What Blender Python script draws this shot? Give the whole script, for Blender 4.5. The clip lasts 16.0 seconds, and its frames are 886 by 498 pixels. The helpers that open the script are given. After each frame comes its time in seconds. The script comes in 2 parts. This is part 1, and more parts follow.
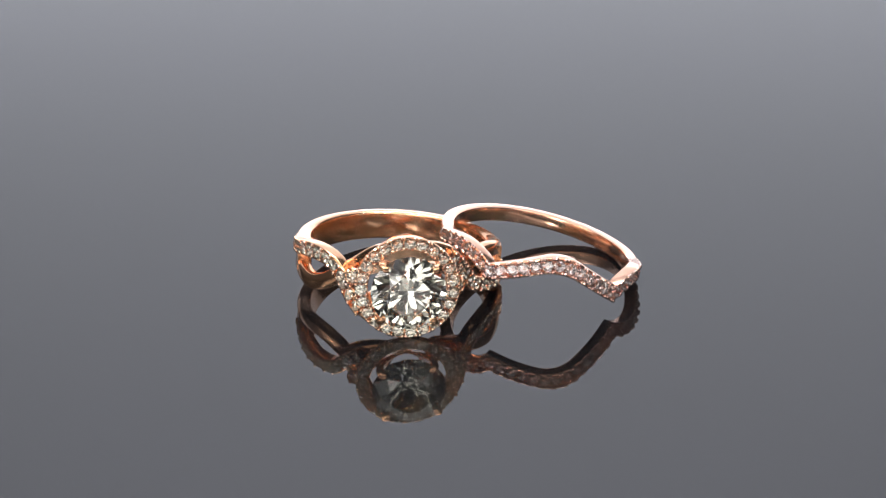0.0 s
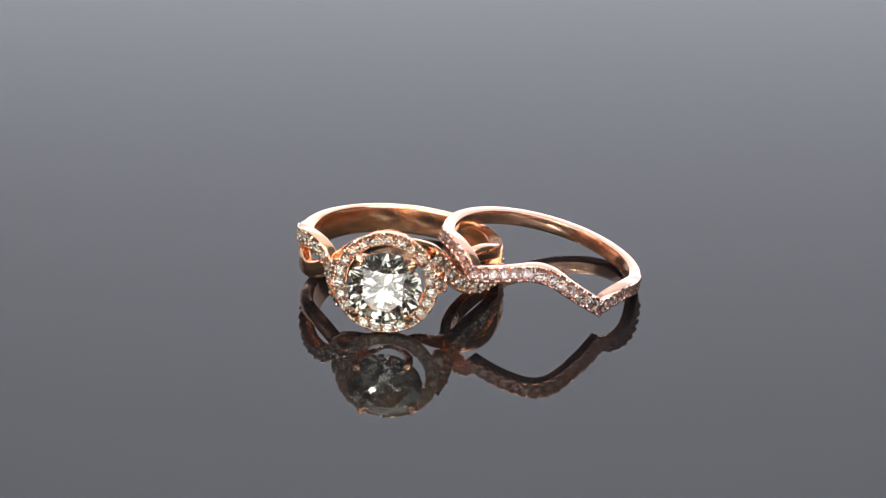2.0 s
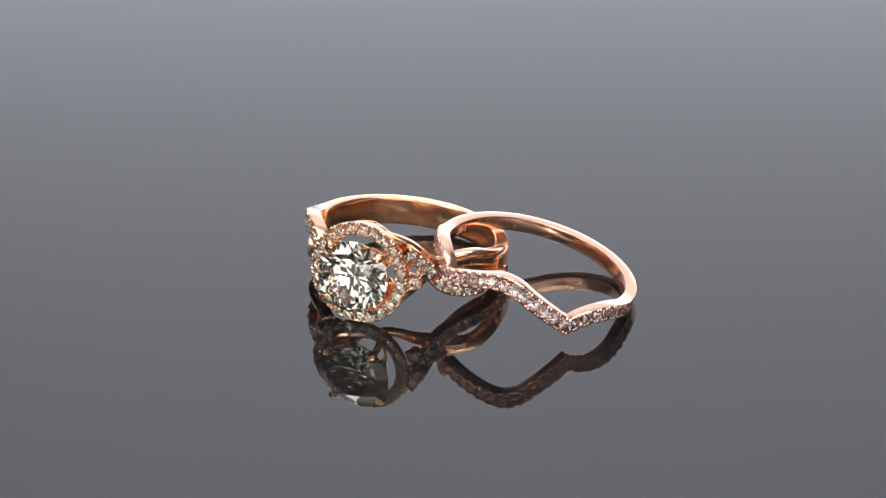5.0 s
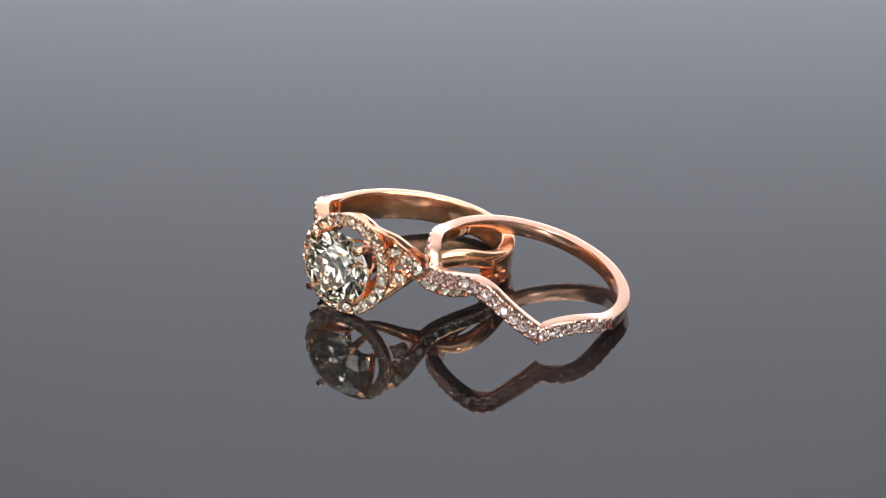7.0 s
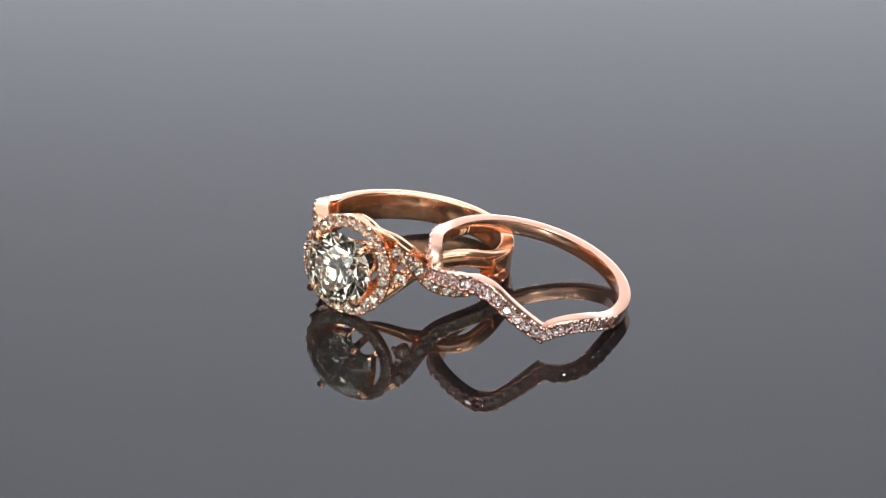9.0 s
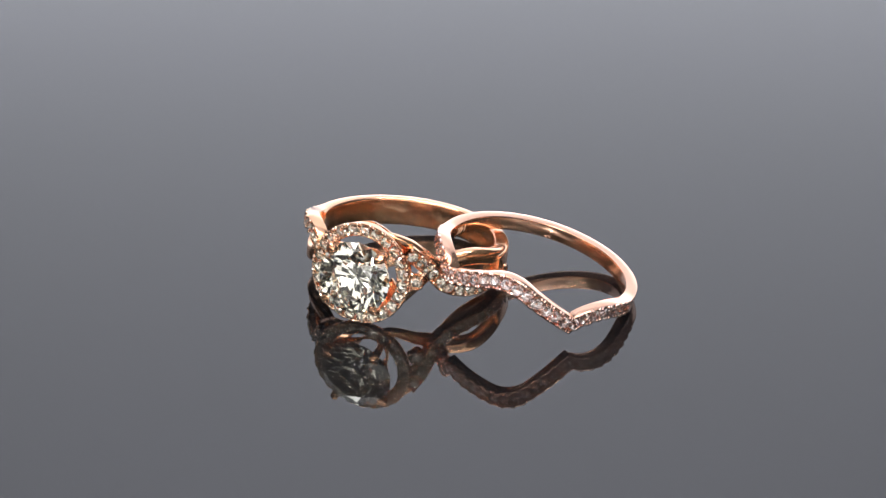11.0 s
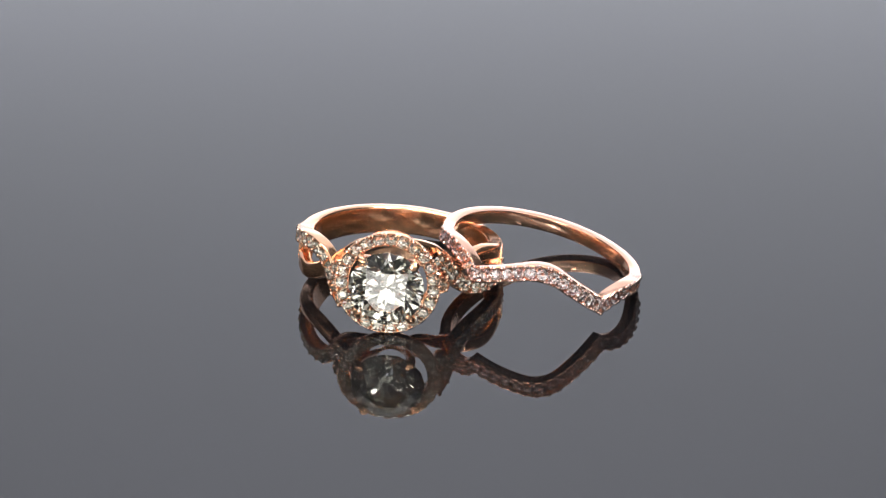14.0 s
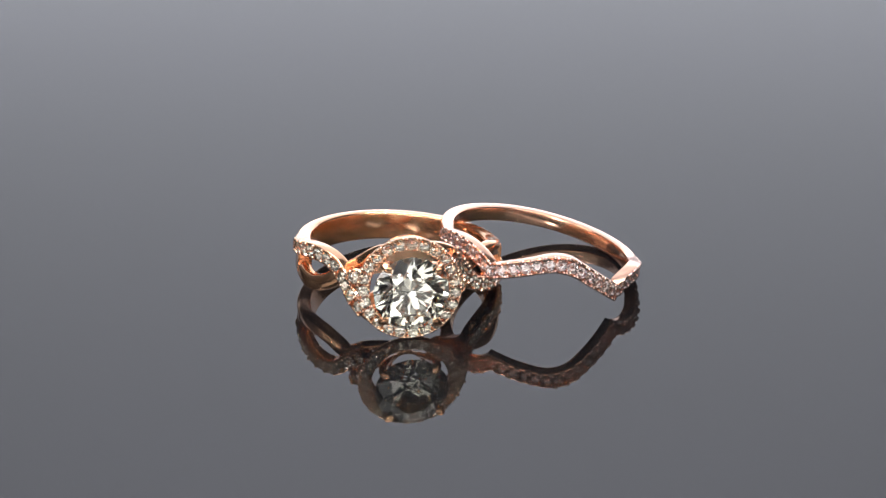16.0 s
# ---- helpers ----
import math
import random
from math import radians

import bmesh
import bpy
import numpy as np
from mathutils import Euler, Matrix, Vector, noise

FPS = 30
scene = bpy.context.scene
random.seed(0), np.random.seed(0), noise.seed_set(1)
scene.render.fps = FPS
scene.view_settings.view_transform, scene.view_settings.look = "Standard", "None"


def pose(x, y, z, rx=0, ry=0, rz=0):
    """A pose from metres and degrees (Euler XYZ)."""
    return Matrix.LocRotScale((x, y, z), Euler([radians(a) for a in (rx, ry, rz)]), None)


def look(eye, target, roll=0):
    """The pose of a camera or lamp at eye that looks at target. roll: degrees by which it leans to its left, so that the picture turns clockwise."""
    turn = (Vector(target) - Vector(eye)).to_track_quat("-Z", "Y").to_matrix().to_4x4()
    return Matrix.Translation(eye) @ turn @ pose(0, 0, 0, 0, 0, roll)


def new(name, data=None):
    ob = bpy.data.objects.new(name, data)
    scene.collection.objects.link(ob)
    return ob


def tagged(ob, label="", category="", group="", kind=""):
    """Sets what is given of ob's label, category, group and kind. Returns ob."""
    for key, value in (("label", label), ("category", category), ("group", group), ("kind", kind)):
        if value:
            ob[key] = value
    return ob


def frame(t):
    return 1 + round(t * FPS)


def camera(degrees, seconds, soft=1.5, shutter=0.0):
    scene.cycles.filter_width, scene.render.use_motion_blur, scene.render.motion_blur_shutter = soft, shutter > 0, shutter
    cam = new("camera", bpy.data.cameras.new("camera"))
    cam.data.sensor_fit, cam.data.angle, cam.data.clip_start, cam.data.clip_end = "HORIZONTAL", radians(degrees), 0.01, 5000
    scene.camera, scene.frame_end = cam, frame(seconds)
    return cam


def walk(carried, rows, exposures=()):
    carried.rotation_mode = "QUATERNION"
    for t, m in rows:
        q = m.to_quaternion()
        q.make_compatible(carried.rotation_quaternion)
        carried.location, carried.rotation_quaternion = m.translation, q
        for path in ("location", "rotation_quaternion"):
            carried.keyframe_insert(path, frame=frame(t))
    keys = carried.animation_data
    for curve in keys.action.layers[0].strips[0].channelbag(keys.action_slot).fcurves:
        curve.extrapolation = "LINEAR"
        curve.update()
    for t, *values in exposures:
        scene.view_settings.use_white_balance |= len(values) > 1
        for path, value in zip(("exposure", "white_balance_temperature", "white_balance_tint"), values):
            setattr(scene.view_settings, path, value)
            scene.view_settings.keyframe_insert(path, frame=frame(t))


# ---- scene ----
MM = 0.001

# ---- camera: stands still over the table ----
cam = camera(20.734, 16.0, soft=1.2)
EYE = (0.0, -0.20868, 0.10210)
walk(cam, [(0.0, look(EYE, (0, 0, 0))), (16.0, look(EYE, (0, 0, 0)))])

# ---- light ----
scene.cycles.max_bounces, scene.cycles.transmission_bounces, scene.cycles.glossy_bounces = 32, 32, 16
world = bpy.data.worlds.new("studio_world")
scene.world = world
world.use_nodes = True
world.node_tree.nodes["Background"].inputs[0].default_value = (0.9, 0.95, 1.0, 1)
world.node_tree.nodes["Background"].inputs[1].default_value = 0.008


def area_lamp(name, eye, target, w, h, power, colour=(1, 1, 1), spread=180):
    data = bpy.data.lights.new(name, "AREA")
    data.shape, data.size, data.size_y, data.energy, data.color, data.spread = "RECTANGLE", w, h, power, colour, radians(spread)
    ob = new(name, data)
    ob.matrix_world = look(eye, target)
    return ob


# added overhead fill, no known source: brightens the stones and gold from above
area_lamp("softbox", (0.0, 0.02, 0.86), (0.0, 0.06, 0.0), 1.15, 0.5, 2.3, (0.985, 0.99, 0.965))
# added unseen strips, low and high, that grade the wall mirrored in the table
area_lamp("backdrop_lamp", (0.1, 0.46, 0.03), (0.1, 0.62, 0.10), 0.9, 0.04, 2.85, (1.0, 1.0, 1.0))
area_lamp("backdrop_lamp", (0.0, 0.12, 0.84), (0.0, 0.62, 0.34), 0.9, 0.12, 7.0, (1.0, 1.0, 1.0))
# small unseen lamps, added at chosen places to put glints on stones and beads
for eye, size, power in (((-0.30, -0.22, 0.52), 0.02, 0.4), ((0.30, -0.34, 0.50), 0.015, 0.24), ((-0.05, -0.42, 0.46), 0.015, 0.2),
                         ((0.19, -0.40, 0.36), 0.015, 0.12), ((-0.443, -0.157, 0.394), 0.015, 0.14),
                         ((0.08, -0.46, 0.56), 0.012, 0.14), ((-0.20, -0.45, 0.44), 0.012, 0.12), ((0.36, -0.20, 0.42), 0.012, 0.12)):
    area_lamp("spot_lamp", eye, (0.0, -0.01, 0.0), size, size, power, (1.0, 0.97, 0.94), 40)


# low lights before the table, beside the camera; front and side panels are added fill
area_lamp("front_panel", (0.02, -0.58, 0.22), (0.0, 0.0, 0.0), 1.0, 0.20, 1.1, (1.0, 0.99, 0.975))
area_lamp("side_panel", (-0.50, -0.36, 0.235), (0.0, 0.0, 0.0), 0.34, 0.20, 0.36, (1.0, 0.99, 0.975))
area_lamp("low_panel", (-0.16, -0.56, 0.125), (0.0, 0.0, 0.0), 0.17, 0.07, 0.2, (1.0, 0.985, 0.965))
area_lamp("front_lamp", (-0.146, -0.513, 0.115), (0.0, 0.0, 0.0), 0.025, 0.025, 0.25, (1.0, 0.99, 0.97))


# ---- materials ----
def material(name):
    m = bpy.data.materials.new(name)
    m.use_nodes = True
    return m, m.node_tree.nodes, m.node_tree.links, m.node_tree.nodes["Principled BSDF"]


def rough_noise(nodes, links, bsdf, scale, low, high, bump=0.0, distance=0.00002):
    co = nodes.new("ShaderNodeTexCoord")
    n = nodes.new("ShaderNodeTexNoise")
    n.inputs["Scale"].default_value, n.inputs["Detail"].default_value = scale, 4
    r = nodes.new("ShaderNodeMapRange")
    r.inputs["From Min"].default_value, r.inputs["From Max"].default_value = 0.3, 0.7
    r.inputs["To Min"].default_value, r.inputs["To Max"].default_value = low, high
    links.new(co.outputs["Object"], n.inputs["Vector"])
    links.new(n.outputs["Fac"], r.inputs["Value"])
    links.new(r.outputs["Result"], bsdf.inputs["Roughness"])
    if bump:
        b = nodes.new("ShaderNodeBump")
        b.inputs["Strength"].default_value, b.inputs["Distance"].default_value = bump, distance
        links.new(n.outputs["Fac"], b.inputs["Height"])
        links.new(b.outputs["Normal"], bsdf.inputs["Normal"])
    return co


def gold(name, colour, low=0.13, high=0.21):
    m, nodes, links, bsdf = material(name)
    bsdf.inputs["Base Color"].default_value = (*colour, 1)
    bsdf.inputs["Metallic"].default_value = 1
    rough_noise(nodes, links, bsdf, 900, low, high, 0.03, 0.00002)
    return m


def diamond(name, tint):
    m, nodes, links, bsdf = material(name)
    nodes.remove(bsdf)
    g = nodes.new("ShaderNodeBsdfGlass")
    g.inputs["Color"].default_value = (*tint, 1)
    g.inputs["Roughness"].default_value = 0
    g.inputs["IOR"].default_value = 2.42
    links.new(g.outputs[0], nodes["Material Output"].inputs["Surface"])
    return m


ROSE_A = gold("rose_gold_warm", (0.87, 0.495, 0.295))
ROSE_B = gold("rose_gold_pink", (0.87, 0.515, 0.36))
MARK = gold("engraved_gold", (0.97, 0.78, 0.62), 0.35, 0.5)
BEAD_A = gold("bead_gold_warm", (0.90, 0.67, 0.51), 0.05, 0.10)
BEAD_B = gold("bead_gold_pink", (0.90, 0.66, 0.57), 0.05, 0.10)
DIAMOND = diamond("diamond_large", (1.0, 0.995, 0.96))
MELEE_A = diamond("diamond_small_warm", (1.0, 0.985, 0.945))
MELEE_B = diamond("diamond_small", (1.0, 0.975, 0.97))


def acrylic():
    m, nodes, links, bsdf = material("black_acrylic")
    bsdf.inputs["Base Color"].default_value = (0.0012, 0.0012, 0.0014, 1)
    bsdf.inputs["IOR"].default_value = 1.62
    rough_noise(nodes, links, bsdf, 40, 0.004, 0.012)
    return m


def paint(name, colour, scale=14):
    m, nodes, links, bsdf = material(name)
    co = nodes.new("ShaderNodeTexCoord")
    n = nodes.new("ShaderNodeTexNoise")
    n.inputs["Scale"].default_value = scale
    ramp = nodes.new("ShaderNodeValToRGB")
    ramp.color_ramp.elements[0].color = (*[c * 0.93 for c in colour], 1)
    ramp.color_ramp.elements[1].color = (*colour, 1)
    links.new(co.outputs["Object"], n.inputs["Vector"])
    links.new(n.outputs["Fac"], ramp.inputs["Fac"])
    links.new(ramp.outputs["Color"], bsdf.inputs["Base Color"])
    bsdf.inputs["Roughness"].default_value = 0.85
    return m


ACRYLIC = acrylic()
WHITE = paint("white_matt_paint", (0.745, 0.767, 0.855), 3)
SLATE = paint("slate_grey_paint", (0.055, 0.055, 0.058), 4)
GREY = paint("dark_grey_paint", (0.03, 0.03, 0.031), 5)


# ---- mesh helpers ----
def finish(bm, sharp=35):
    bm.normal_update()
    for e in bm.edges:
        e.smooth = not (len(e.link_faces) == 2 and e.calc_face_angle(0) > radians(sharp))
    for f in bm.faces:
        f.smooth = True


def mesh_of(name, bm, mat, sharp=35, flat=False):
    if flat:
        for f in bm.faces:
            f.smooth = False
    else:
        finish(bm, sharp)
    me = bpy.data.meshes.new(name)
    bm.to_mesh(me)
    bm.free()
    me.materials.append(mat)
    return me


def part(name, bm, mat, parent, label="", sharp=35, flat=False):
    ob = new(name, mesh_of(name, bm, mat, sharp, flat))
    ob.parent = parent
    if label:
        ob["label"] = label
    return ob


def jitter(turn, lean):
    """A small chance turn about z and lean, in degrees."""
    return pose(0, 0, 0, random.uniform(-lean, lean), random.uniform(-lean, lean), random.uniform(-turn, turn))


def piece(name, me, parent, m):
    if "stone" in name:
        m = m @ jitter(45, 6)
    ob = new(name, me)
    ob.parent = parent
    ob.matrix_basis = m
    return ob


def box(bm, lo, hi):
    vs = [bm.verts.new((x, y, z)) for x in (lo[0], hi[0]) for y in (lo[1], hi[1]) for z in (lo[2], hi[2])]
    for q in ((0, 1, 3, 2), (4, 6, 7, 5), (0, 4, 5, 1), (2, 3, 7, 6), (0, 2, 6, 4), (1, 5, 7, 3)):
        bm.faces.new([vs[i] for i in q])
    bmesh.ops.recalc_face_normals(bm, faces=bm.faces[:])


def loft(bm, sections, closed=False):
    """Skins a list of loops of points with equal counts; caps the ends unless closed."""
    loops = [[bm.verts.new(p) for p in s] for s in sections]
    n = len(loops[0])
    pairs = list(zip(loops, loops[1:])) + ([(loops[-1], loops[0])] if closed else [])
    for a, b in pairs:
        for i in range(n):
            bm.faces.new((a[i], a[(i + 1) % n], b[(i + 1) % n], b[i]))
    if not closed:
        bm.faces.new(loops[0][::-1])
        bm.faces.new(loops[-1])
    bmesh.ops.recalc_face_normals(bm, faces=bm.faces[:])


def rounded(w, t, r, steps=3, crown=0.0, groove=None):
    """A rounded rectangle, w wide (second axis) and t thick (first axis); crown bows its outer side; groove (width, depth) sinks its middle."""
    pts = []
    for cx, cy, a0 in ((t / 2 - r, w / 2 - r, 0), (-t / 2 + r, w / 2 - r, 90), (-t / 2 + r, -w / 2 + r, 180), (t / 2 - r, -w / 2 + r, 270)):
        for k in range(steps + 1):
            a = radians(a0 + 90 * k / steps)
            x, y = cx + r * math.cos(a), cy + r * math.sin(a)
            if x > 0 and crown:
                x -= crown * (2 * y / w) ** 2
            pts.append((x, y))
    if groove:
        gw, gd = groove
        pts += [(t / 2, -gw / 2), (t / 2 - gd, -gw * 0.36), (t / 2 - gd, gw * 0.36), (t / 2, gw / 2)]
    return pts


def spline(rows, count):
    """Smooth path through rows of (key, values...), sampled evenly in the key (Catmull-Rom)."""
    keys = [r[0] for r in rows]
    vals = np.array([r[1:] for r in rows], float)
    slopes = np.array([(vals[min(i + 1, len(rows) - 1)] - vals[max(i - 1, 0)]) / (keys[min(i + 1, len(rows) - 1)] - keys[max(i - 1, 0)]) for i in range(len(rows))])
    out = []
    for k in np.linspace(keys[0], keys[-1], count):
        i = 0
        while i < len(keys) - 2 and (k - keys[i + 1]) * (keys[-1] - keys[0]) > 0:
            i += 1
        d = keys[i + 1] - keys[i]
        u = (k - keys[i]) / d
        h = (2 * u**3 - 3 * u**2 + 1, u**3 - 2 * u**2 + u, -2 * u**3 + 3 * u**2, u**3 - u**2)
        out.append((float(k), *(h[0] * vals[i] + h[1] * d * slopes[i] + h[2] * vals[i + 1] + h[3] * d * slopes[i + 1])))
    return out


def brilliant(r):
    """A round brilliant cut: table, star, kite and half facets above, mains and halves below a thin girdle."""
    bm = bmesh.new()
    hc, hp, g = 0.302, 0.863, 0.03

    def v(a, rad, z):
        return bm.verts.new((r * rad * math.cos(radians(a)), r * rad * math.sin(radians(a)), r * z))

    T = [v(45 * i, 0.56, hc) for i in range(8)]
    K = [v(45 * i + 22.5, 0.79, hc * 0.614) for i in range(8)]
    G = [v(22.5 * j, 1, 0) for j in range(16)]
    B = [v(22.5 * j, 1, -g) for j in range(16)]
    L = [v(45 * i + 22.5, 0.25, -hp * 0.769 - g) for i in range(8)]
    C = bm.verts.new((0, 0, -r * (hp + g)))
    bm.faces.new(T)
    for i in range(8):
        j, p, q, s = 2 * i, (2 * i + 1) % 16, (2 * i + 2) % 16, (i + 1) % 8
        bm.faces.new((T[i], K[i], T[s]))
        bm.faces.new((T[i], K[i - 1], G[j], K[i]))
        bm.faces.new((K[i], G[j], G[p]))
        bm.faces.new((K[i], G[p], G[q]))
        bm.faces.new((G[j], B[j], B[p], G[p]))
        bm.faces.new((G[p], B[p], B[q], G[q]))
        bm.faces.new((L[i], B[p], B[j]))
        bm.faces.new((L[i], B[q], B[p]))
        bm.faces.new((C, L[i], B[j], L[i - 1]))
    bmesh.ops.recalc_face_normals(bm, faces=bm.faces[:])
    return bm


def bead_mesh(name, r, mat):
    bm = bmesh.new()
    bmesh.ops.create_icosphere(bm, subdivisions=2, radius=r)
    return mesh_of(name, bm, mat, 180)


def facing(place, normal, along):
    """A pose whose z axis is the normal and whose x axis runs along."""
    z = Vector(normal).normalized()
    x = (Vector(along) - z * Vector(along).dot(z)).normalized()
    m = Matrix((x, z.cross(x), z)).transposed().to_4x4()
    m.translation = Vector(place)
    return m


# ---- the table, its white backdrop and the unseen walls added round it ----
def slab(name, lo, hi, mat, label, category):
    bm = bmesh.new()
    box(bm, lo, hi)
    ob = new(name, mesh_of(name, bm, mat, flat=True))
    return tagged(ob, label, category, kind="structure")


slab("table_top", (-0.62, -0.62, -0.012), (0.62, 0.62, 0.0), ACRYLIC, "polished black acrylic table sheet, mirror-glossy and dark grey with reflected light", "table top")
slab("wall_north", (-0.62, 0.62, -0.2), (0.62, 0.66, 0.9), WHITE, "plain white studio wall behind the black table", "wall")
# side walls are added out of view, dark to keep the rings' undersides dark
slab("wall_west", (-0.66, -0.62, -0.2), (-0.62, 0.66, 0.9), SLATE, "plain dark grey wall added out of view beside the table to darken reflections", "wall")
slab("wall_east", (0.62, -0.62, -0.2), (0.66, 0.66, 0.9), SLATE, "plain dark grey wall added out of view beside the table to darken reflections", "wall")
# added behind the camera: dark below for dark reflections, white above for brighter stones
slab("wall_south_1", (-0.66, -0.66, -0.2), (0.66, -0.62, 0.80), GREY, "dark grey lower wall added behind the camera to darken reflections", "wall")
slab("wall_south_2", (-0.66, -0.66, 0.80), (0.66, -0.62, 0.9), WHITE, "plain white upper wall strip added behind the camera to brighten the stones", "wall")
# unseen ceiling, added to close the top and bounce light down
slab("ceiling", (-0.66, -0.66, 0.9), (0.66, 0.66, 0.94), WHITE, "plain white ceiling added out of view over the table to bounce light", "ceiling")

# ---- where the rings lie, and the turn of the table under them ----
PIVOT = Vector((0.000659, -0.00723, 0))


def solitaire_pose():
    yaw, tilt, lean = radians(6.3), radians(7.2), radians(-4.5)
    g = Vector((math.sin(yaw) * math.cos(tilt), -math.cos(yaw) * math.cos(tilt), math.sin(tilt)))
    s = Matrix.Rotation(lean, 3, g) @ Vector((math.cos(yaw), math.sin(yaw), 0))
    a = s.cross(-g)
    m = Matrix((s, -g, a)).transposed().to_4x4()
    m.translation = Vector((-0.00299, -0.01909, 0.00492)) - g * 0.01272
    return m


def band_pose():
    n = Vector((0.228, 0.103, 0.968)).normalized()
    x = (Vector((1, 0, 0)) - n * n.x).normalized()
    m = Matrix((x, n.cross(x), n)).transposed().to_4x4()
    m.translation = Vector((0.009185, -0.00625, 0.00375)) - n * 0.000725
    return m


# ---- ring with the large round stone ----
def sink(beta, side):
    """How far the shank lies below the plane of the stone, in millimetres."""
    return (-0.35 if side > 0 else -0.6) * max(0, min(1, (beta - 36) / 50))


def polar(beta, r, z, side=1):
    """A point of the ring: beta degrees from the stone's side, radius and height in millimetres; side -1 is its half-turn twin."""
    b = radians(beta)
    r += (0.08 if side > 0 else -0.4) * max(0, min(1, (beta - 40) / 45))
    return Vector((side * r * math.sin(b), -r * math.cos(b), side * z + sink(beta, side))) * MM


def strand(rows, side, w, t, crown, count=64, groove=None, taper=0.0):
    """Sections and stations of a strand along rows of (beta, radius, height)."""
    path = spline(rows, count)
    pts = [polar(*p, side) for p in path]
    secs, stations = [], []
    for i, p in enumerate(pts):
        tan = (pts[min(i + 1, count - 1)] - pts[max(i - 1, 0)]).normalized()
        out = Vector((p.x, p.y, 0)).normalized()
        out = (out - tan * out.dot(tan)).normalized()
        across = tan.cross(out)
        k = 1 - taper * max(0, (i / (count - 1) - 0.6) / 0.4)
        secs.append([p + (out * a + across * b) * k * MM for a, b in rounded(w, t, 0.2 if groove else 0.3, 3, crown, groove)])
        stations.append((p, tan, out, across))
    return secs, stations


def along(stations, pitch, start=0.0):
    """Places at even pitch along stations."""
    out, run = [], -start
    nxt = 0.0
    for (p, *_), st in zip(stations, stations[1:]):
        run += (st[0] - p).length
        if run >= nxt:
            out.append(st)
            nxt += pitch
    return out


def solitaire_ring():
    ring = tagged(new("engagement_ring"), "rose gold ring with large round diamond, stone halo and twisted shoulders", "ring")
    # shank: plain, flat inside and softly crowned outside
    secs = []
    for k in range(129):
        b = 83 + (277 - 83) * k / 128
        wide = 2.75 + 0.35 * min(1, abs(b - 180) / 92) ** 2
        rad = radians(b)
        o = Vector((math.sin(rad), -math.cos(rad), 0))
        u = max(0, (abs(b - 180) - 20) / 77)
        thick = 1.15 + (0.45 if b < 180 else 0.25) * u * u * (3 - 2 * u)
        secs.append([(o * (8.1 + 0.5 * thick + a) + Vector((0.2, 0, 0.95 - 0.5 * wide + c))) * MM for a, c in rounded(wide, thick, 0.25, 3, 0.12)])
    bm = bmesh.new()
    loft(bm, secs)
    part("shank", bm, ROSE_A, ring)
    stone = mesh_of("small_stone", brilliant(0.55 * MM), MELEE_A, flat=True)
    bead = bead_mesh("bead", 0.18 * MM, BEAD_A)
    pave_rows = [(97, 9.1, -0.72), (82, 9.15, -1.0), (66, 9.05, -1.35), (54, 8.9, -1.3), (44, 8.85, -0.8), (37.5, 8.9, 0.15), (32, 9.2, 1.05), (27, 9.8, 1.8), (23, 10.15, 2.35), (20.5, 10.35, 2.7)]
    plain_rows = [(97, 9.0, 0.72), (82, 9.0, 1.1), (66, 8.7, 1.45), (53, 8.2, 1.05), (43, 7.9, 0.35), (36, 8.0, -0.35), (28, 8.7, -1.3), (20, 9.5, -2.5), (15, 10.15, -3.2), (11.9, 10.68, -3.5)]
    plain_left = [(97, 9.0, 0.72), (82, 9.0, 1.3), (66, 8.75, 1.8), (54, 8.3, 1.4)] + plain_rows[4:]
    rail_rows = [(46, 8.0, 0.4), (38, 8.4, 1.0), (30, 9.1, 2.0), (22, 9.75, 3.0), (14, 10.25, 3.65), (7.6, 10.6, 3.95)]
    for side in (1, -1):
        bm = bmesh.new()
        secs, st = strand(pave_rows, side, 1.45, 1.25, 0.0, groove=(1.14, 0.45))
        loft(bm, secs)
        pave = part("pave_strand", bm, ROSE_A, ring, "rose gold strand set with small round diamonds")
        clear = [q for q in reversed(st) if math.hypot(q[0].x, q[0].z) > 4.55 * MM]
        for p, tan, out, across in along(clear, 1.13 * MM, 0.15 * MM):
            piece("small_stone", stone, pave, facing(p + out * 0.63 * MM, out, tan))
            for e in (-1, 1):
                piece("bead", bead, pave, Matrix.Translation(p + out * 0.64 * MM + (tan * 0.565 + across * e * 0.5) * MM))
        bm = bmesh.new()
        secs, st = strand(plain_rows if side > 0 else plain_left, side, 1.55, 1.15, 0.15, taper=0.55)
        loft(bm, secs)
        part("plain_strand", bm, ROSE_A, ring, "plain polished rose gold strand")
        bm = bmesh.new()
        secs, st = strand(rail_rows, side, 0.95, 1.05, 0.05, 40, taper=0.4)
        loft(bm, secs)
        part("rail", bm, ROSE_A, ring)
        # round bezel between the strands and the halo
        c = polar(27.0, 10.3, -0.3, side)
        out = Vector((c.x, c.y, 0)).normalized()
        m = facing(c, (out + Vector((0, -0.5, 0))).normalized(), (0, 0, 1))
        bm = bmesh.new()
        loft(bm, [[m @ (Vector((r * math.cos(a), r * math.sin(a), z)) * MM) for a in [math.tau * k / 24 for k in range(24)]]
                  for r, z in ((0.5, -1.0), (0.75, -0.3), (0.8, 0.0), (0.72, 0.12), (0.6, 0.0), (0.3, -0.5))])
        bezel = part("bezel", bm, ROSE_A, ring)
        piece("side_stone", mesh_of("side_stone", brilliant(0.62 * MM), MELEE_A, flat=True), bezel, m @ Matrix.Translation((0, 0, 0.04 * MM)))
        for k in range(4):
            a = math.tau * (k + 0.5) / 4
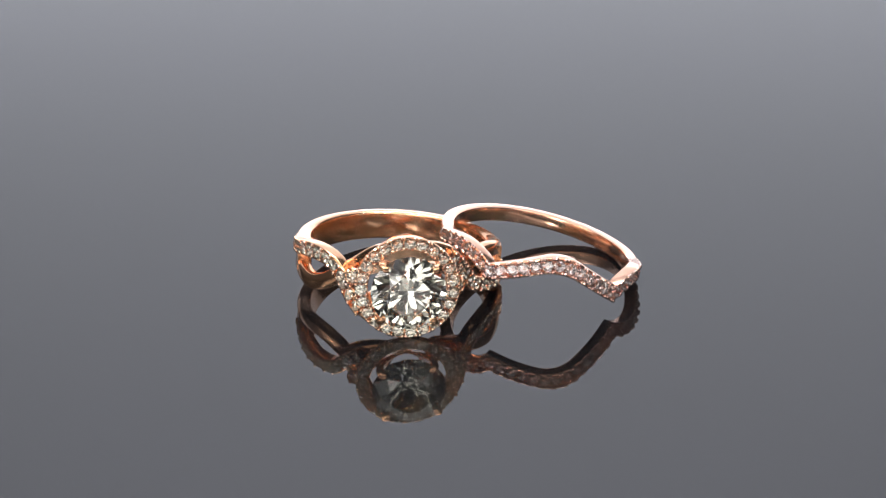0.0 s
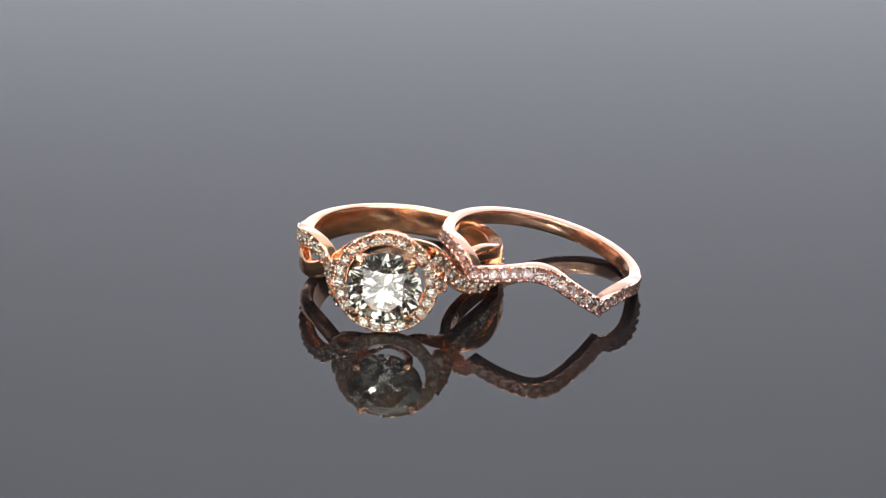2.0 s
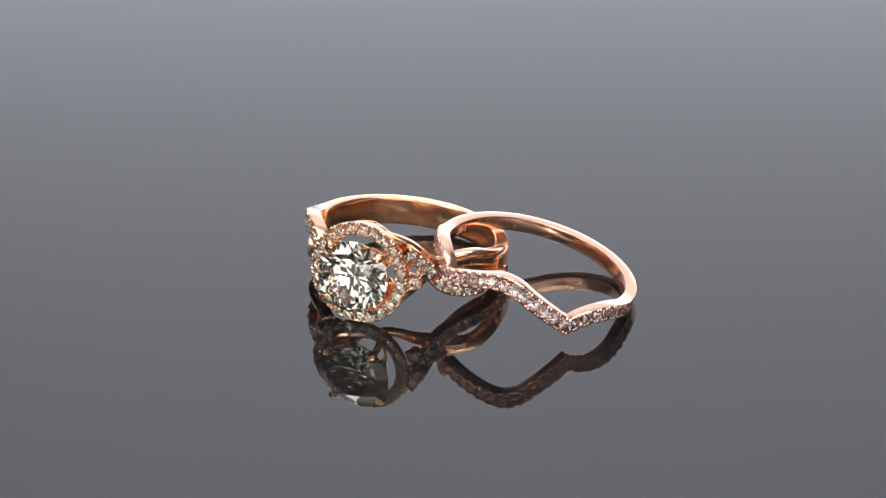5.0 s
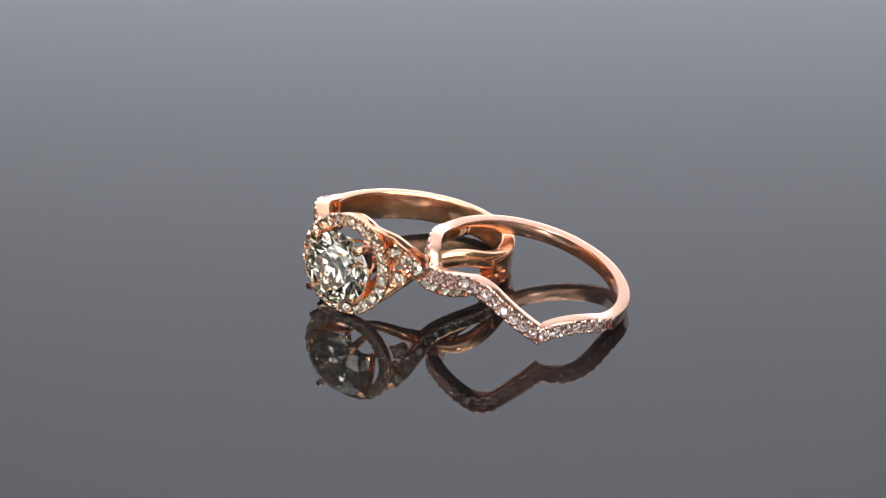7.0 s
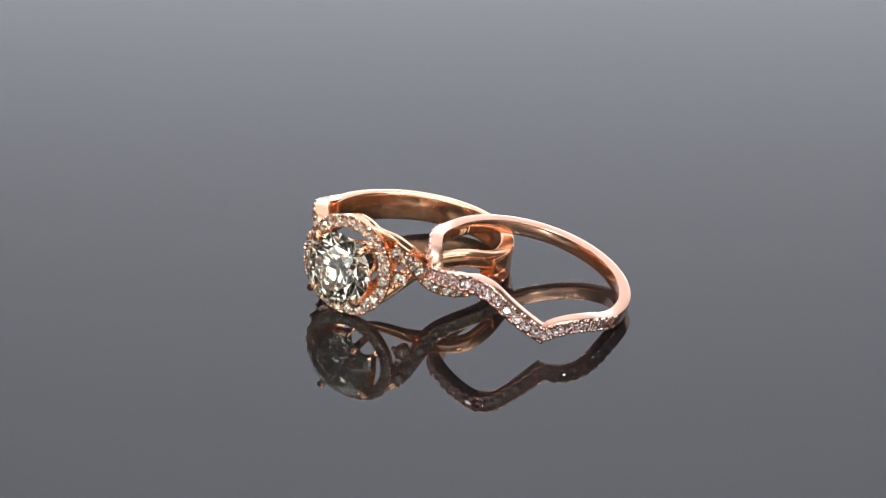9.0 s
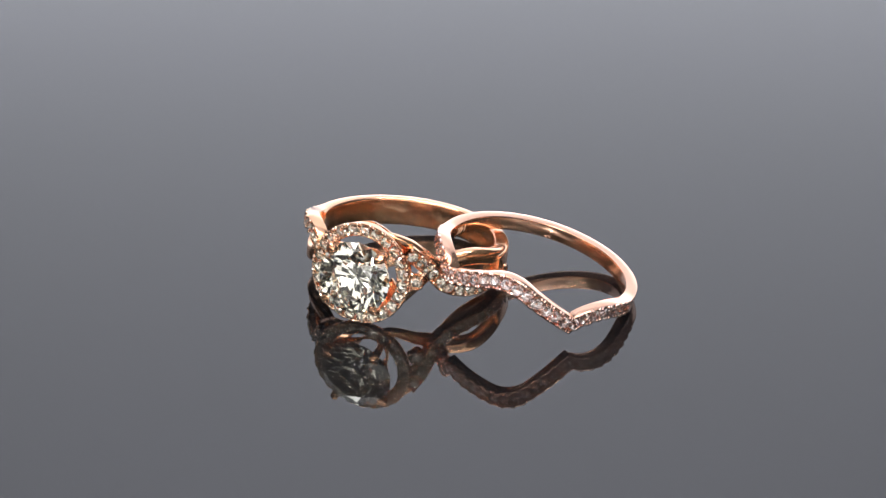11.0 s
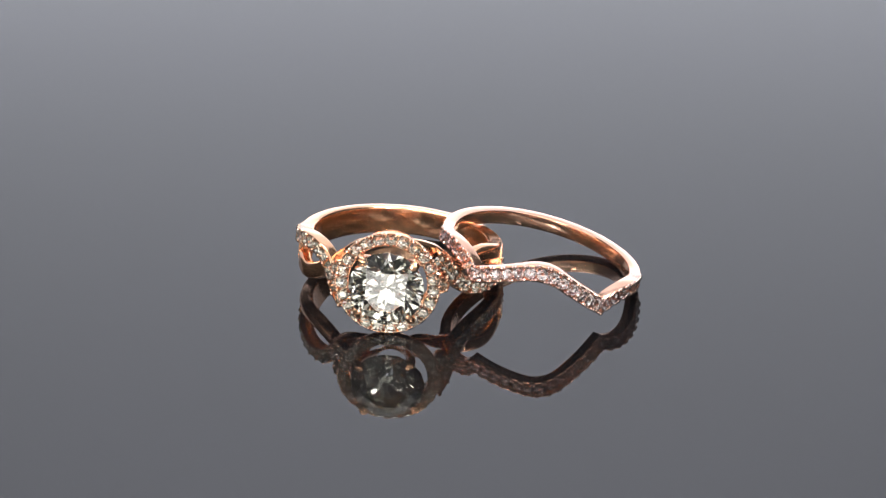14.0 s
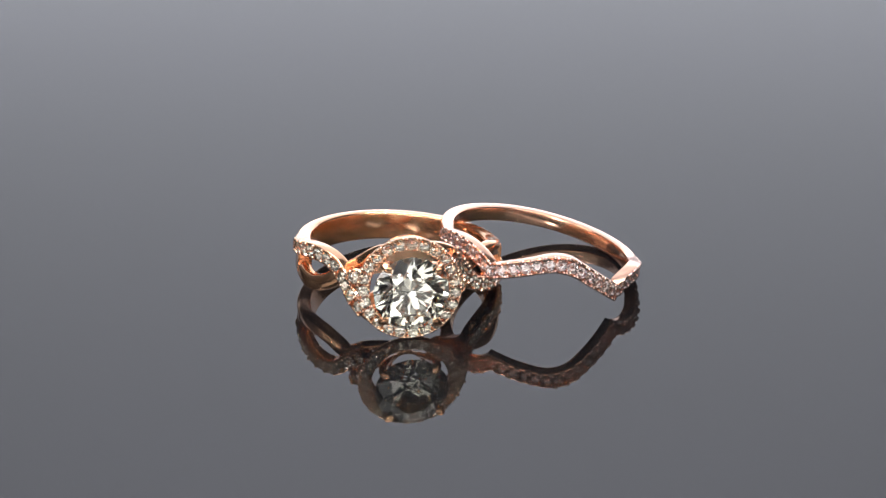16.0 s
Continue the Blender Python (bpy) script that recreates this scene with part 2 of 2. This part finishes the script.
            piece("bead", bead, bezel, m @ Matrix.Translation(Vector((0.66 * math.cos(a), 0.66 * math.sin(a), 0.14)) * MM))
        for q in ((24.2, 10.75, 0.55), (30.5, 10.1, 0.32), (24.0, 10.7, -1.05)):
            piece("bead", bead, bezel, Matrix.Translation(polar(*q, side)) @ Matrix.Diagonal((1.5, 1.5, 1.5, 1)))
    # halo
    steps = 96
    bm = bmesh.new()
    prof = ((3.5, 11.0), (3.52, 11.08), (3.56, 11.08), (3.75, 10.62), (4.48, 10.62), (4.66, 11.08), (4.7, 11.08), (4.72, 11.0), (4.7, 10.8), (4.5, 10.35), (4.3, 10.1), (3.9, 10.1), (3.54, 10.5))
    loft(bm, [[Vector((r * math.sin(a), -y, r * math.cos(a))) * MM for r, y in prof] for a in [math.tau * k / steps for k in range(steps)]], closed=True)
    halo = part("halo", bm, ROSE_A, ring, "round rose gold halo set with small diamonds")
    n = 23
    for k in range(n):
        a = math.tau * k / n
        o = Vector((math.sin(a), 0, math.cos(a)))
        tan = Vector((math.cos(a), 0, -math.sin(a)))
        piece("small_stone", stone, halo, facing((o * 4.12 + Vector((0, -11.16, 0))) * MM, (0, -1, 0), tan))
        b = math.tau * (k + 0.5) / n
        o = Vector((math.sin(b), 0, math.cos(b)))
        piece("bead", bead, halo, Matrix.Translation((o * 3.68 + Vector((0, -11.12, 0))) * MM))
        for c in (b - 0.035, b + 0.035):
            piece("bead", bead, halo, Matrix.Translation(Vector((4.6 * math.sin(c), -11.1, 4.6 * math.cos(c))) * MM))
    # flank behind the upper half of the halo: a wall, a peaked back rail and posts between them
    def arc_strip(name, reach, steps, outline, label=""):
        bm = bmesh.new()
        loft(bm, [[Vector((r * math.sin(a), -y, r * math.cos(a))) * MM for r, y in outline(math.degrees(a))]
                  for a in [radians(reach[0] + (reach[1] - reach[0]) * k / steps) for k in range(steps + 1)]])
        part(name, bm, ROSE_A, ring, label)

    def peak(deg):
        return 0.25 * max(0.0, 1 - abs(deg) / 34) ** 1.3

    arc_strip("flank", (-82, 82), 64, lambda d: ((4.64, 10.85), (4.2, 10.85), (4.2, 10.25), (4.52 + 0.6 * peak(d), 10.25)), "polished gold side wall of the halo")
    arc_strip("back_rail", (-80, 80), 64, lambda d: ((4.38 + peak(d), 9.75), (4.02, 9.75), (4.02, 9.3), (4.26 + peak(d), 9.3)))
    for mid, half in ((0, 15), (27, 2.2), (44, 2.2), (60, 2.2), (78, 2.0), (-27, 2.2), (-44, 2.2), (-60, 2.2), (-78, 2.0)):
        arc_strip("post", (mid - half, mid + half), 8, lambda d: ((4.5 + 0.6 * peak(d), 10.24), (4.22, 10.24), (4.06, 9.76), (4.36 + 0.8 * peak(d), 9.76)))
    # gallery behind the lower half of the stone
    bm = bmesh.new()
    loft(bm, [[Vector((r * math.sin(a), -y, r * math.cos(a))) * MM for r, y in ((3.85, 10.3), (3.7, 10.35), (2.3, 8.9), (2.5, 8.85))]
              for a in [radians(105 + 150 * k / 32) for k in range(33)]])
    part("gallery", bm, ROSE_A, ring)
    # basket and prongs
    bm = bmesh.new()
    prof = ((1.35, 8.5), (1.65, 8.5), (1.8, 8.95), (1.5, 8.95))
    loft(bm, [[Vector((r * math.sin(a), -y, r * math.cos(a))) * MM for r, y in prof] for a in [math.tau * k / 48 for k in range(48)]], closed=True)
    part("basket", bm, ROSE_A, ring)
    for sx in (-1, 1):
        for sz in (-1, 1):
            d = Vector((sx * 0.69, 0, sz * 0.724)).normalized()
            up = Vector((0, -1, 0))
            bm = bmesh.new()
            secs = []
            for r, y, s in ((1.6, 8.7, 0.3), (2.65, 10.3, 0.36), (3.42, 11.8, 0.36), (3.56, 12.5, 0.37), (3.52, 12.85, 0.38), (3.38, 13.03, 0.36), (3.2, 13.13, 0.27), (3.1, 13.16, 0.1)):
                q = (d * r + up * y) * MM
                t = d.cross(up)
                secs.append([q + (d * math.cos(a) + t * math.sin(a)) * s * MM for a in [math.tau * k / 12 for k in range(12)]])
            loft(bm, secs)
            part("prong", bm, ROSE_A, ring)
    gem = part("centre_stone", brilliant(3.4 * MM), DIAMOND, ring, "large clear round brilliant-cut diamond", flat=True)
    gem.matrix_basis = facing((0, -12.5 * MM, 0), (0, -1, 0), (0.92, 0, 0.38))
    return ring


# ---- contoured band ----
CREST = -83.0


def wave(delta):
    """Height of the band's top edge, in millimetres, delta degrees from its crest."""
    d = abs(delta)
    if d < 10:
        return 2.2 - 0.0032 * d * d
    if d < 39.75:
        return 1.88 - (d - 10) * 2.18 / 29.75
    if d < 78:
        u = (d - 39.75) / 49.25
        return -0.3 * (1 - u) ** 4 + 0.82 * math.sin(math.pi * u ** 0.75)
    if d < 98:
        u = (d - 78) / 20
        return 0.423 * (1 - 3 * u * u + 2 * u**3) - 0.716 * (u - 2 * u * u + u**3)
    return 0.0


def broad(delta):
    """Width of the band, in millimetres."""
    u = max(0, min(1, (58 - abs(delta)) / 25))
    return 1.45 + 0.25 * u * u * (3 - 2 * u)


def pinch(delta):
    """How far the band is drawn in beside its set stretch, in millimetres."""
    return 0.2 * math.exp(-(((delta - 80) / 18) ** 2))


def contour_band():
    ring = tagged(new("wedding_band"), "slim pink rose gold band with zigzag front of small diamonds", "ring")
    secs = []
    for k in range(480):
        deg = CREST + 0.75 * k
        d = 0.75 * k if k <= 240 else 0.75 * k - 360
        o = Vector((math.cos(radians(deg)), math.sin(radians(deg)), 0))
        wide = broad(d)
        secs.append([(o * (8.95 - pinch(d) + a) + Vector((0, 0, wave(d) + 0.725 - 0.5 * wide + c))) * MM for a, c in rounded(wide, 1.12, 0.15, 2, 0.0, (wide - 0.42, 0.40 if abs(d) < 87.5 else 0.0))])
    bm = bmesh.new()
    loft(bm, secs, closed=True)
    part("band", bm, ROSE_B, ring, sharp=28)
    front = [o for o in ring.children][0]
    stone = mesh_of("small_stone", brilliant(0.54 * MM), MELEE_B, flat=True)
    bead = bead_mesh("bead", 0.19 * MM, BEAD_B)
    st = []
    for k in range(-352, 353):
        d = k * 0.25
        a = radians(CREST + d)
        out = Vector((math.cos(a), math.sin(a), 0))
        tan0 = Vector((-math.sin(a), math.cos(a), 0))
        slope = (wave(d + 0.3) - wave(d - 0.3)) / (radians(0.6) * 9.5)
        tan = (tan0 + Vector((0, 0, slope))).normalized()
        p = (out * (9.46 - pinch(d)) + Vector((0, 0, wave(d) + 0.725 - 0.5 * broad(d)))) * MM
        st.append((p, tan, out, 0.5 * broad(d) - 0.2))
    for p, tan, out, half in along(st, 1.08 * MM):
        piece("small_stone", stone, front, facing(p, out + Vector((0, 0, 0.26)), tan))
        for e in (-1, 1):
            for f in (0.40, 0.69):
                q = p + out * 0.02 * MM + tan * f * MM
                q.z = p.z + (tan.z * f + e * half) * MM
                piece("bead", bead, front, Matrix.Translation(q))
    return ring


def fineness_mark(ring, text):
    """Engraved fineness mark, upside down on the band's inner wall."""
    curve = bpy.data.curves.new("mark", "FONT")
    curve.body, curve.size, curve.align_x, curve.align_y, curve.extrude = text, 0.95, "CENTER", "CENTER", 0.01
    letters = bpy.data.objects.new("mark", curve)
    scene.collection.objects.link(letters)
    me = bpy.data.meshes.new_from_object(letters.evaluated_get(bpy.context.evaluated_depsgraph_get()))
    bpy.data.objects.remove(letters)
    for v in me.vertices:
        a = radians(174.5) + v.co.x / 8.4
        r = 8.38 - v.co.z
        v.co = Vector((r * math.cos(a), r * math.sin(a), -0.05 - v.co.y)) * MM
    me.materials.clear()
    me.materials.append(MARK)
    ob = new("engraved_mark", me)
    ob.parent = ring
    ob["label"] = "small engraved fineness mark reading 14K"


solitaire = solitaire_ring()
band = contour_band()
fineness_mark(band, "14K")
SOLITAIRE, BAND = solitaire_pose(), band_pose()

# ---- turning: to and fro on the table ----
TURN_BACK, RATE = 7.9, -5.66


def turned(t):
    angle = RATE * (t if t <= TURN_BACK else 2 * TURN_BACK - t)
    return Matrix.Translation(PIVOT) @ Matrix.Rotation(radians(angle), 4, "Z") @ Matrix.Translation(-PIVOT)


def motions():
    times = [0.5 * k for k in range(15)] + [7.3, 7.6, 7.8, 7.9, 8.0, 8.2, 8.5] + [9 + 0.5 * k for k in range(15)]
    walk(solitaire, [(t, turned(t) @ SOLITAIRE) for t in times])
    walk(band, [(t, turned(t) @ BAND) for t in times])


motions()
